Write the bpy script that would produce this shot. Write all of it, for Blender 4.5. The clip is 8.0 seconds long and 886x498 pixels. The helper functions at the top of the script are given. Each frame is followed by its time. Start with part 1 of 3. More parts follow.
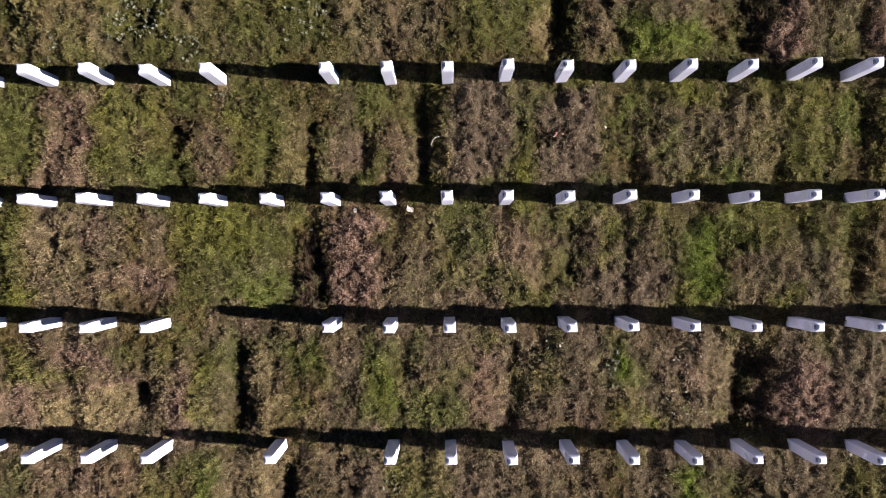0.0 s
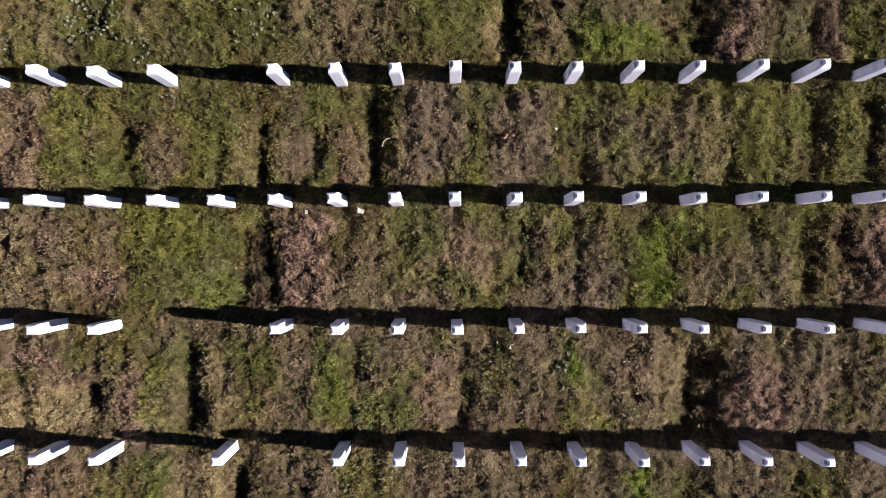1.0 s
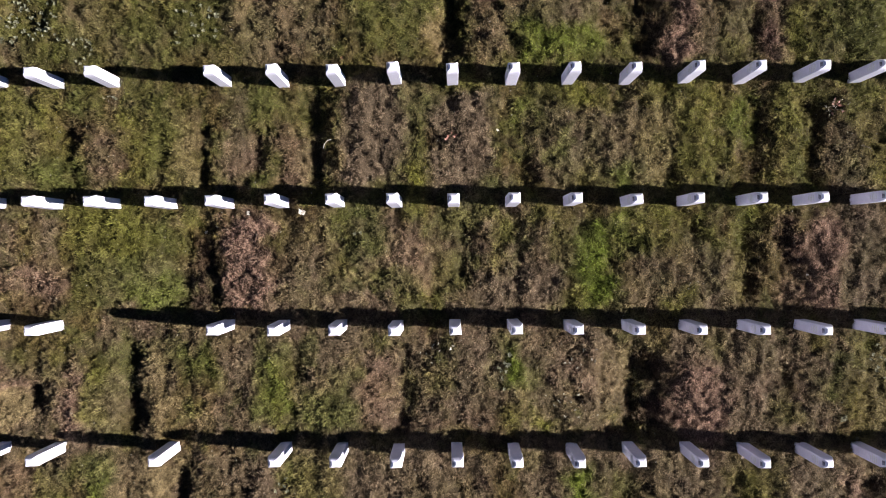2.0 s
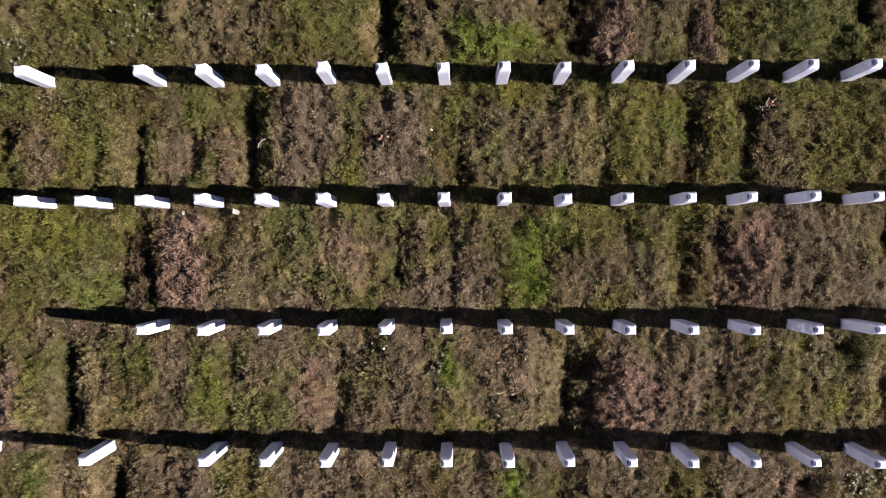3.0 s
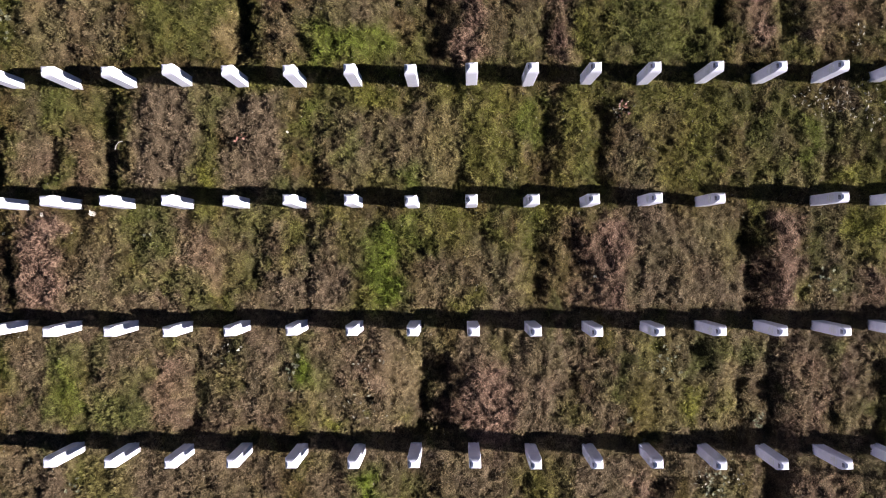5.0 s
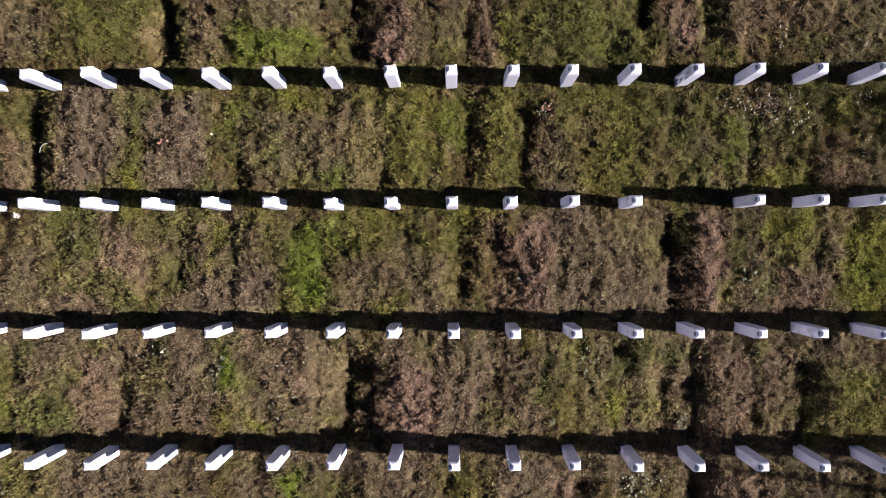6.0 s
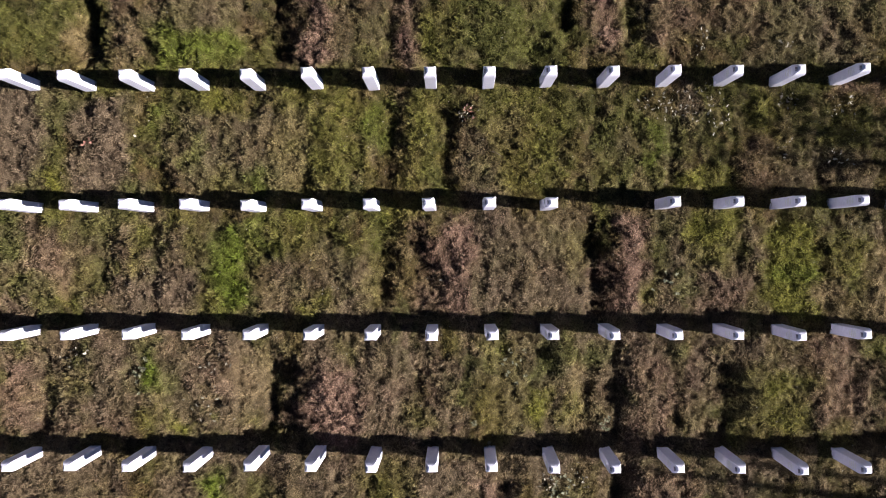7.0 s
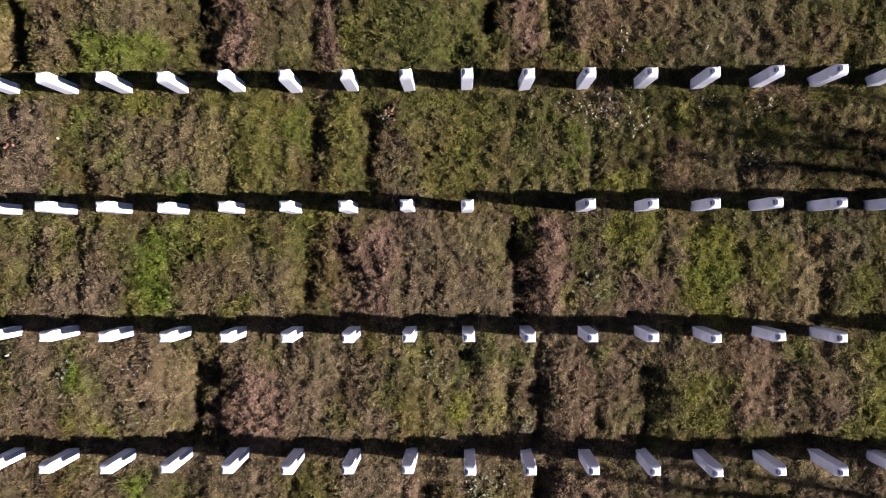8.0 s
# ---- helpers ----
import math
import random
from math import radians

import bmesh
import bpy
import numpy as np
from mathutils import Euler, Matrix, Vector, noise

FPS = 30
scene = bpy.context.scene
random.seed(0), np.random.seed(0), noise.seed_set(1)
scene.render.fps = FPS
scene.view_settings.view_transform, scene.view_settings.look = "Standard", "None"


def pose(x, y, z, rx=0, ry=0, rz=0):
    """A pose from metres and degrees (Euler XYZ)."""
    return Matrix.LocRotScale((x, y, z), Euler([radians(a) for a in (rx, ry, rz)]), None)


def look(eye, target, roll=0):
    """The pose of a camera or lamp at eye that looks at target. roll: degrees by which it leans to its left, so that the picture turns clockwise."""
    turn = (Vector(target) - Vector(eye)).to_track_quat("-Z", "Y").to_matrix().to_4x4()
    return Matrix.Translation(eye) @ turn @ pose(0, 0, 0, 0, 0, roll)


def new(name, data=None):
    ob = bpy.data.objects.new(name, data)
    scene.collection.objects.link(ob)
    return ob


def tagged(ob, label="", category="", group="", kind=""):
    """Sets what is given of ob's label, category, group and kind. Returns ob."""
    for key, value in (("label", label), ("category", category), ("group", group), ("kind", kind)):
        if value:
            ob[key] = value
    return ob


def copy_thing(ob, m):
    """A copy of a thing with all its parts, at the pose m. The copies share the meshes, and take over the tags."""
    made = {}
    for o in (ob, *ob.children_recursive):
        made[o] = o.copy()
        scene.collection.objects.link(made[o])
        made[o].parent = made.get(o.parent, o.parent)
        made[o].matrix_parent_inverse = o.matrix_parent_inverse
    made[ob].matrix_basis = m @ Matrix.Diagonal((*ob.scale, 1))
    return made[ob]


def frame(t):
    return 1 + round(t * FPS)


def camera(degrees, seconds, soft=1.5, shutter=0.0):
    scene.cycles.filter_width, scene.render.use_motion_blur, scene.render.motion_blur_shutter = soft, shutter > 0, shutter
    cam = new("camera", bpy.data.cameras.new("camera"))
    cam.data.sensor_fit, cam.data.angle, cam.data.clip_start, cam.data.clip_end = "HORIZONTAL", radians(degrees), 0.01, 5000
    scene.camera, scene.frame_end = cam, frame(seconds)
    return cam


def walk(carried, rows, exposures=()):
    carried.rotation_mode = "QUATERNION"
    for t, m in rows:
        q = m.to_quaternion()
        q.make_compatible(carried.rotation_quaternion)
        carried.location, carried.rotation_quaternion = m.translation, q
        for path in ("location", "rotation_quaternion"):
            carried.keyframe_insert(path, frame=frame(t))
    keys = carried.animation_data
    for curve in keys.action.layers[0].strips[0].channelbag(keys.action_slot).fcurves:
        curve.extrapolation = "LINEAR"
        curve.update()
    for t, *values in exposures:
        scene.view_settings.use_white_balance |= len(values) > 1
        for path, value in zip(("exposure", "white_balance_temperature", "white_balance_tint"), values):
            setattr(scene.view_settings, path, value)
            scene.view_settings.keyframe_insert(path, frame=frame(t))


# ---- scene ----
cam = camera(60.0, 8.0, soft=1.0)
METRES, EYE, TILT, LEAN, TURN = 9.3, 12.845, -90.0, 0.75, 0.0
ROWS = [
    (0.0, 0.0, 0.0, 0.0, 0.0, 0.0, 0.0),
    (0.5, 0.0431, 0.0003, 0.0016, 0.06, -0.02, -0.0),
    (1.0, 0.0907, 0.0002, 0.0031, 0.1, -0.01, -0.01),
    (2.5, 0.2563, -0.0006, 0.0065, 0.2, -0.06, -0.03),
    (3.0, 0.3187, -0.001, 0.0068, 0.28, -0.09, -0.04),
    (3.5, 0.3822, -0.0017, 0.0064, 0.29, -0.06, -0.05),
    (4.0, 0.4484, -0.0024, 0.0083, 0.36, -0.1, -0.05),
    (4.5, 0.5143, -0.0031, 0.0081, 0.37, -0.03, -0.07),
    (6.0, 0.7162, -0.0049, 0.0192, 0.33, -0.31, -0.06),
    (6.5, 0.7865, -0.0053, 0.0206, 0.37, -0.31, -0.06),
    (7.0, 0.857, -0.0057, 0.0219, 0.4, -0.29, -0.06),
    (7.5, 0.9279, -0.0062, 0.0235, 0.44, -0.28, -0.05),
    (8.0, 0.9994, -0.0065, 0.0255, 0.5, -0.27, -0.04),
]
walk(cam, [(t, pose(0, 0, EYE, TILT, LEAN, TURN) @ pose(METRES * x, METRES * y, METRES * z, 90 + pitch, roll, yaw)) for t, x, y, z, yaw, pitch, roll in ROWS])

# ---- light ----
SUN_UP, SUN_SOUTH = 26.3, 6.2          # degrees over the ground, degrees south of east
world = bpy.data.worlds.new("sky")
scene.world = world
world.use_nodes = True
wn = world.node_tree
sky = wn.nodes.new("ShaderNodeTexSky")
sky.sky_type, sky.sun_disc = "NISHITA", False
sky.air_density, sky.dust_density, sky.ozone_density, sky.altitude = 1.0, 0.1, 8.0, 600.0
sky.sun_elevation, sky.sun_rotation = radians(SUN_UP), radians(90 + SUN_SOUTH)
wn.links.new(sky.outputs[0], wn.nodes["Background"].inputs[0])
wn.nodes["Background"].inputs[1].default_value = 0.010
sun_way = Vector((math.cos(radians(SUN_UP)) * math.cos(radians(SUN_SOUTH)),
                  -math.cos(radians(SUN_UP)) * math.sin(radians(SUN_SOUTH)), math.sin(radians(SUN_UP))))
sun = new("sun", bpy.data.lights.new("sun", "SUN"))
sun.data.energy, sun.data.angle, sun.data.color = 5.0, radians(0.5), (1.0, 0.96, 0.91)
sun.matrix_world = look(sun_way * 60, (0, 0, 0))
scene.view_settings.exposure = 1.80


# ---- materials ----
def material(name, roughness=0.8):
    """A new node material; returns it with its tree, its shader and a maker of nodes."""
    m = bpy.data.materials.new(name)
    m.use_nodes = True
    tree = m.node_tree
    shader = tree.nodes["Principled BSDF"]
    shader.inputs["Roughness"].default_value = roughness

    def node(kind, links=(), **values):
        n = tree.nodes.new(kind)
        for key, value in values.items():
            n.inputs[key.replace("_", " ")].default_value = value
        for socket, source in links:
            tree.links.new(source, n.inputs[socket])
        return n
    return m, tree, shader, node


def ramp(node, source, stops):
    n = node("ShaderNodeValToRGB", [(0, source)])
    while len(n.color_ramp.elements) < len(stops):
        n.color_ramp.elements.new(0.5)
    for e, (at, colour) in zip(n.color_ramp.elements, stops):
        e.position, e.color = at, (*colour, 1)
    return n.outputs[0]


def mixed(node, kind, factor, a, b):
    n = node("ShaderNodeMix")
    n.data_type, n.blend_type = "RGBA", kind
    tree = n.id_data
    for socket, value in ((0, factor), (6, a), (7, b)):
        if isinstance(value, (int, float)):
            n.inputs[socket].default_value = value
        elif isinstance(value, tuple):
            n.inputs[socket].default_value = (*value, 1)
        else:
            tree.links.new(value, n.inputs[socket])
    return n.outputs[2]


def bumped(tree, shader, node, source, strength, distance):
    b = node("ShaderNodeBump", [("Height", source)], Strength=strength, Distance=distance)
    tree.links.new(b.outputs[0], shader.inputs["Normal"])


def marble_material():
    m, tree, shader, node = material("white_marble", 0.45)
    at = node("ShaderNodeTexCoord").outputs["Object"]
    info = node("ShaderNodeObjectInfo")
    shifted = node("ShaderNodeVectorMath", [(0, at), (1, info.outputs["Random"])]).outputs[0]
    veins = node("ShaderNodeTexNoise", [("Vector", shifted)], Scale=5.0, Detail=6.0, Distortion=1.2)
    grain = node("ShaderNodeTexNoise", [("Vector", shifted)], Scale=60.0, Detail=3.0)
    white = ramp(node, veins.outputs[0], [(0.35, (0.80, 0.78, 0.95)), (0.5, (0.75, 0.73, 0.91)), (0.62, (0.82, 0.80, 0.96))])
    dirt = ramp(node, grain.outputs[0], [(0.3, (0.9, 0.89, 0.87)), (0.6, (1, 1, 1))])
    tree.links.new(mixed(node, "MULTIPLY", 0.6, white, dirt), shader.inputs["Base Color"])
    bumped(tree, shader, node, grain.outputs[0], 0.15, 0.002)
    return m


def plain_material(name, colour, roughness=0.8, scale=40.0, spread=0.35):
    m, tree, shader, node = material(name, roughness)
    at = node("ShaderNodeTexCoord").outputs["Object"]
    n = node("ShaderNodeTexNoise", [("Vector", at)], Scale=scale, Detail=4.0)
    dark, light = tuple(c * (1 - spread) for c in colour), tuple(min(1, c * (1 + spread)) for c in colour)
    tree.links.new(ramp(node, n.outputs[0], [(0.3, dark), (0.7, light)]), shader.inputs["Base Color"])
    bumped(tree, shader, node, n.outputs[0], 0.3, 0.01)
    return m


def growth_material(name, per_blade):
    """Soil or grass: the colour of its growth lies on the mesh, grain and blade-to-blade variation are added here."""
    m, tree, shader, node = material(name, 0.75)
    growth = node("ShaderNodeAttribute")
    growth.attribute_name = "growth"
    if per_blade:
        vary = node("ShaderNodeNewGeometry").outputs["Random Per Island"]
        tone = ramp(node, vary, [(0.0, (0.72, 0.71, 0.70)), (0.5, (1.0, 1.0, 0.98)), (0.95, (1.22, 1.22, 1.24)), (1.0, (1.5, 1.5, 1.55))])
    else:
        at = node("ShaderNodeTexCoord").outputs["Object"]
        fine = node("ShaderNodeTexNoise", [("Vector", at)], Scale=45.0, Detail=5.0)
        tone = ramp(node, fine.outputs[0], [(0.3, (0.3, 0.29, 0.28)), (0.6, (0.9, 0.88, 0.85))])
        bumped(tree, shader, node, fine.outputs[0], 0.6, 0.03)
        broad = node("ShaderNodeTexNoise", [("Vector", at)], Scale=0.9, Detail=8.0)
        tone = mixed(node, "MULTIPLY", 1.0, tone, ramp(node, broad.outputs[0], [(0.3, (0.7, 0.72, 0.68)), (0.7, (1.25, 1.2, 1.2))]))
    tree.links.new(mixed(node, "MULTIPLY", 1.0, growth.outputs["Color"], tone), shader.inputs["Base Color"])
    shader.inputs["Specular IOR Level"].default_value = 0.08
    return m


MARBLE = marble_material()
# darkened marble: shade on the west slope of the tops, put into the colour
SHADE_GREY = plain_material("shade_grey_marble", (0.22, 0.21, 0.29), 0.8)
ENGRAVED = plain_material("engraved_marble", (0.72, 0.72, 0.79), 0.7)
SOIL = growth_material("soil", False)
BLADE = growth_material("grass_blade", True)


# ---- small makers ----
def mesh_of(name, verts, faces, mat, smooth=False):
    me = bpy.data.meshes.new(name)
    me.from_pydata(verts, [], faces)
    me.materials.append(mat)
    if smooth:
        me.shade_smooth()
    return me


def part(name, bm, mat, parent, label=""):
    """One bmesh as one mesh object under a thing or a part."""
    me = bpy.data.meshes.new(name)
    bm.to_mesh(me)
    bm.free()
    me.materials.append(mat)
    ob = new(name, me)
    ob.parent = parent
    return tagged(ob, label)


def piece(name, me, parent, m):
    ob = new(name, me)
    ob.parent = parent
    ob.matrix_basis = m
    return ob


# ---- ground ----
def lattice(seed, n=256):
    return np.random.RandomState(seed).rand(n, n)


def value_noise(x, y, scale, seed):
    """Smooth noise from 0 to 1 with features of that many metres."""
    g = lattice(seed)
    u, v = x / scale + 100.37, y / scale + 77.71
    i, j = np.floor(u).astype(int), np.floor(v).astype(int)
    fu, fv = u - i, v - j
    fu, fv = fu * fu * (3 - 2 * fu), fv * fv * (3 - 2 * fv)
    i0, j0, i1, j1 = i % 256, j % 256, (i + 1) % 256, (j + 1) % 256
    return (g[i0, j0] * (1 - fu) + g[i1, j0] * fu) * (1 - fv) + (g[i0, j1] * (1 - fu) + g[i1, j1] * fu) * fv


def fractal(x, y, scale, seed, octaves=4):
    total, weight, amount = 0, 0, 1.0
    for k in range(octaves):
        total, weight = total + amount * value_noise(x, y, scale / 2 ** k, seed + k), weight + amount
        amount *= 0.55
    return total / weight


def ease(a, b, x):
    t = np.clip((x - a) / (b - a), 0, 1)
    return t * t * (3 - 2 * t)


# kinds of growth: base colours
OLIVE, PINK, DRY, STRAW = (0.088, 0.065, 0.025), (0.184, 0.116, 0.088), (0.131, 0.095, 0.065), (0.200, 0.150, 0.080)
GREEN, BRIGHT, YELLOW, RUST = (0.068, 0.072, 0.019), (0.088, 0.108, 0.016), (0.114, 0.108, 0.022), (0.076, 0.040, 0.034)

# the shaded west flanks of the grave mounds, strip by strip: west edge, east edge, south end, north end, how steep
FURROWS_A = [
    (-7.52, -7.35, 3.25, 4.45, 1.00), (-6.20, -6.11, 3.81, 4.45, 0.20), (-1.20, -0.96, 3.13, 3.61, 0.35), (1.73, 2.13, 3.17, 4.41, 0.95),
    (4.43, 4.81, 3.21, 4.16, 0.35), (4.86, 5.36, 3.16, 4.59, 0.85), (6.80, 7.09, 3.25, 4.05, 0.60), (7.75, 7.89, 3.20, 3.86, 0.35),
    (7.80, 7.99, 3.86, 4.14, 0.50), (9.26, 9.49, 3.15, 3.76, 0.60), (9.73, 10.15, 3.75, 4.56, 0.95), (9.75, 9.96, 3.38, 3.75, 0.50),
    (10.80, 11.08, 3.42, 4.56, 0.80), (12.48, 12.62, 3.27, 3.65, 0.45), (13.27, 13.55, 3.73, 4.54, 0.20), (15.67, 15.95, 3.21, 3.54, 0.30),
]
FURROWS_B = [
    (-7.11, -6.97, 1.34, 2.10, 0.25), (-6.63, -6.30, 1.63, 2.25, 0.35), (-5.48, -5.24, 1.15, 2.20, 0.15), (-4.65, -4.34, 1.05, 2.24, 0.65),
    (-3.58, -3.43, 1.62, 2.29, 0.30), (-3.19, -2.96, 1.15, 2.00, 0.55), (-2.45, -2.10, 1.05, 2.24, 0.85), (-1.53, -1.23, 1.24, 2.14, 0.90),
    (-0.54, -0.16, 1.00, 2.75, 0.85), (1.12, 1.40, 1.76, 2.23, 0.40), (1.59, 1.73, 1.80, 2.04, 0.80), (2.81, 3.19, 1.89, 2.37, 0.35),
    (2.95, 3.19, 1.14, 1.61, 0.50),
]
FURROWS_B2 = [
    (4.42, 4.85, 2.17, 2.83, 0.30), (4.81, 4.90, 1.51, 1.98, 0.30), (5.38, 5.62, 1.04, 1.60, 0.40), (6.52, 6.76, 1.13, 1.70, 0.35),
    (6.80, 7.09, 1.13, 2.78, 0.65), (7.66, 7.94, 2.31, 2.68, 0.85), (7.80, 8.03, 1.08, 2.49, 0.75), (9.92, 10.20, 2.06, 2.53, 0.35),
    (12.44, 12.62, 2.43, 2.71, 0.50), (12.44, 12.67, 1.08, 1.97, 0.70), (13.41, 13.69, 2.43, 2.71, 0.50), (13.92, 14.25, 1.08, 1.96, 0.50),
    (15.03, 15.31, 2.01, 2.24, 0.40),
]
FURROWS_C = [
    (-7.64, -7.21, -0.75, 0.01, 0.25), (-7.16, -7.02, -0.47, -0.18, 0.50), (-6.73, -6.39, -0.09, 0.39, 0.20), (-5.01, -4.86, -1.04, -0.85, 0.40),
    (-4.72, -4.53, -0.51, -0.13, 0.45), (-3.77, -3.34, -0.28, 0.10, 0.25), (-2.75, -2.43, -0.99, 0.48, 0.90), (-2.34, -1.99, -0.56, 0.72, 1.00),
    (-2.29, -1.99, -0.99, -0.56, 0.80), (-0.06, 0.22, 0.01, 0.39, 0.35), (1.96, 2.29, -0.65, 0.53, 0.80), (2.81, 3.28, 0.10, 0.67, 0.30),
    (2.91, 3.23, -0.56, 0.10, 0.40),
]
FURROWS_C2 = [
    (3.47, 3.61, -0.56, 0.10, 0.35), (4.47, 4.76, -0.39, 0.37, 0.60), (5.76, 5.90, -0.81, 0.09, 0.25), (5.76, 6.04, 0.09, 0.66, 0.60),
    (6.66, 7.04, -0.81, 0.61, 0.75), (7.28, 7.70, -0.95, 0.47, 0.40), (10.15, 10.57, -0.09, 0.70, 0.85), (10.15, 10.62, -0.94, -0.09, 0.60),
    (11.60, 11.79, -0.19, 0.38, 0.60), (12.58, 12.91, -0.18, 0.38, 0.40), (13.83, 14.07, 0.05, 0.33, 0.60), (14.02, 14.25, -0.93, -0.28, 0.30),
    (15.31, 15.50, -0.83, 0.56, 0.60),
]
FURROWS_D = [
    (-7.64, -7.40, -1.90, -1.51, 0.60), (-5.39, -4.86, -2.65, -2.18, 0.50), (-5.20, -4.96, -3.03, -1.70, 0.35), (-3.62, -3.38, -3.07, -1.41, 0.95),
    (-3.43, -3.29, -3.07, -2.36, 0.50), (-0.87, -0.63, -2.83, -2.36, 0.50), (-0.82, -0.58, -2.26, -1.69, 0.65), (0.97, 1.35, -3.01, -1.50, 0.85),
    (3.37, 3.70, -2.35, -1.97, 0.30), (3.42, 3.70, -2.82, -2.35, 0.30), (3.80, 4.17, -1.87, -1.50, 0.40), (3.84, 4.17, -2.58, -2.25, 0.80),
    (4.80, 5.18, -3.04, -1.52, 1.00), (5.16, 5.52, -3.04, -1.71, 0.75),
]
FURROWS_D2 = [
    (7.18, 7.47, -2.65, -2.18, 0.30), (7.28, 7.66, -2.27, -1.51, 0.30), (9.36, 9.73, -1.79, -1.41, 0.50), (9.50, 9.73, -2.92, -1.79, 0.80),
    (10.10, 10.53, -3.01, -1.69, 0.60), (10.58, 10.91, -3.10, -1.31, 0.85), (11.56, 11.84, -2.91, -1.69, 0.55), (12.35, 12.68, -3.09, -1.59, 0.70),
    (14.12, 14.30, -2.47, -2.14, 0.50), (14.49, 14.67, -2.80, -1.77, 0.25), (14.77, 15.04, -2.79, -1.77, 0.35), (14.86, 15.23, -1.77, -1.39, 0.40),
    (14.95, 15.69, -3.07, -2.79, 0.60), (15.36, 15.69, -1.76, -1.21, 0.50),
]
FURROWS_E = [
    (-4.58, -4.34, -4.44, -3.60, 0.35), (-3.77, -3.53, -4.43, -3.64, 0.50), (-2.86, -2.43, -4.43, -3.54, 0.85), (-1.06, -0.92, -4.42, -3.78, 0.50),
    (4.71, 4.90, -4.26, -3.52, 0.40), (6.44, 6.76, -4.20, -3.60, 0.35), (8.32, 8.46, -4.23, -3.68, 0.40), (8.75, 9.05, -4.10, -3.65, 0.60),
    (9.36, 9.55, -4.23, -3.58, 0.30), (10.50, 11.02, -4.45, -3.36, 1.00),
]
# patches of other growth, the broad ones first: west, south, east, north, kind, strength
PATCHES_A = [
    (12.71, 3.17, 14.75, 4.59, DRY, 0.30), (7.75, 3.15, 9.63, 4.62, GREEN, 0.40), (-5.72, 3.14, -3.81, 4.49, GREEN, 0.30),
    (-3.81, 3.14, -1.91, 4.48, GREEN, 0.30), (-1.91, 3.13, -0.21, 4.47, DRY, 0.35), (-7.30, 3.24, -5.82, 4.49, STRAW, 0.25),
    (-0.16, 3.22, 1.31, 4.46, GREEN, 0.25), (5.86, 3.16, 6.76, 4.64, DRY, 0.30), (2.76, 3.12, 4.31, 3.82, BRIGHT, 0.55),
    (11.60, 3.74, 12.71, 4.60, PINK, 0.30), (2.81, 3.82, 4.22, 4.45, DRY, 0.40), (4.86, 3.16, 5.36, 4.64, RUST, 0.35),
    (5.36, 3.16, 5.86, 4.64, PINK, 0.90),
]
PATCHES_A2 = [
    (10.15, 3.47, 10.66, 4.61, PINK, 0.70), (11.08, 3.46, 11.60, 4.61, PINK, 0.45), (2.15, 3.22, 2.62, 4.46, PINK, 0.30),
    (6.90, 3.16, 7.28, 4.63, PINK, 0.70), (1.35, 3.17, 1.73, 4.46, STRAW, 0.15), (7.28, 3.15, 7.70, 4.14, YELLOW, 0.40),
    (15.12, 3.26, 15.49, 3.82, PINK, 0.30), (11.78, 3.83, 12.43, 4.11, RUST, 0.30), (6.33, 3.16, 6.76, 3.53, YELLOW, 0.40),
    (10.66, 3.47, 10.80, 4.61, STRAW, 0.40), (6.80, 3.25, 7.09, 3.77, RUST, 0.40), (15.44, 3.31, 15.72, 3.68, YELLOW, 0.50),
]
PATCHES_B = [
    (4.90, 1.03, 6.33, 2.83, YELLOW, 0.30), (3.19, 1.04, 4.97, 2.46, DRY, 0.40), (8.41, 1.03, 9.73, 2.82, YELLOW, 0.35),
    (-6.01, 1.05, -4.77, 2.67, YELLOW, 0.35), (-0.11, 1.05, 0.93, 2.75, DRY, 0.90), (1.45, 1.09, 2.48, 2.65, DRY, 0.80),
    (-6.87, 1.06, -6.01, 2.67, PINK, 0.50), (10.10, 1.03, 11.04, 2.44, GREEN, 0.30), (13.28, 1.08, 14.76, 1.96, DRY, 0.40),
    (-3.24, 1.05, -2.48, 2.76, GREEN, 0.30), (7.09, 1.03, 7.70, 2.73, YELLOW, 0.35), (-7.64, 1.06, -7.06, 2.77, GREEN, 0.50),
    (-3.81, 1.05, -3.24, 2.29, YELLOW, 0.35), (-1.20, 1.05, -0.54, 2.09, PINK, 0.40), (4.90, 1.04, 5.38, 2.45, STRAW, 0.45),
    (-1.91, 1.05, -1.53, 2.66, DRY, 0.40),
]
PATCHES_B2 = [
    (-2.86, 1.05, -2.48, 2.28, STRAW, 0.35), (12.72, 1.96, 13.27, 2.80, YELLOW, 0.50), (12.67, 1.08, 13.18, 1.96, PINK, 0.25),
    (-4.29, 1.05, -3.81, 2.00, PINK, 0.35), (-2.05, 1.05, -1.53, 1.81, PINK, 0.35), (11.60, 1.03, 12.44, 1.50, YELLOW, 0.70),
    (8.03, 1.13, 8.41, 2.16, DRY, 0.50), (-5.24, 1.05, -4.39, 1.48, GREEN, 0.70), (6.42, 1.70, 6.76, 2.73, BRIGHT, 0.50),
    (-1.53, 2.19, -0.96, 2.75, GREEN, 0.60), (8.51, 1.88, 8.98, 2.44, STRAW, 0.30), (7.28, 1.03, 7.75, 1.51, GREEN, 0.60),
    (0.97, 1.05, 1.40, 1.57, YELLOW, 0.80), (-6.58, 1.63, -6.30, 2.29, RUST, 0.30), (11.13, 1.50, 11.37, 2.30, BRIGHT, 0.60),
    (-4.72, 2.29, -4.34, 2.76, GREEN, 0.60),
]
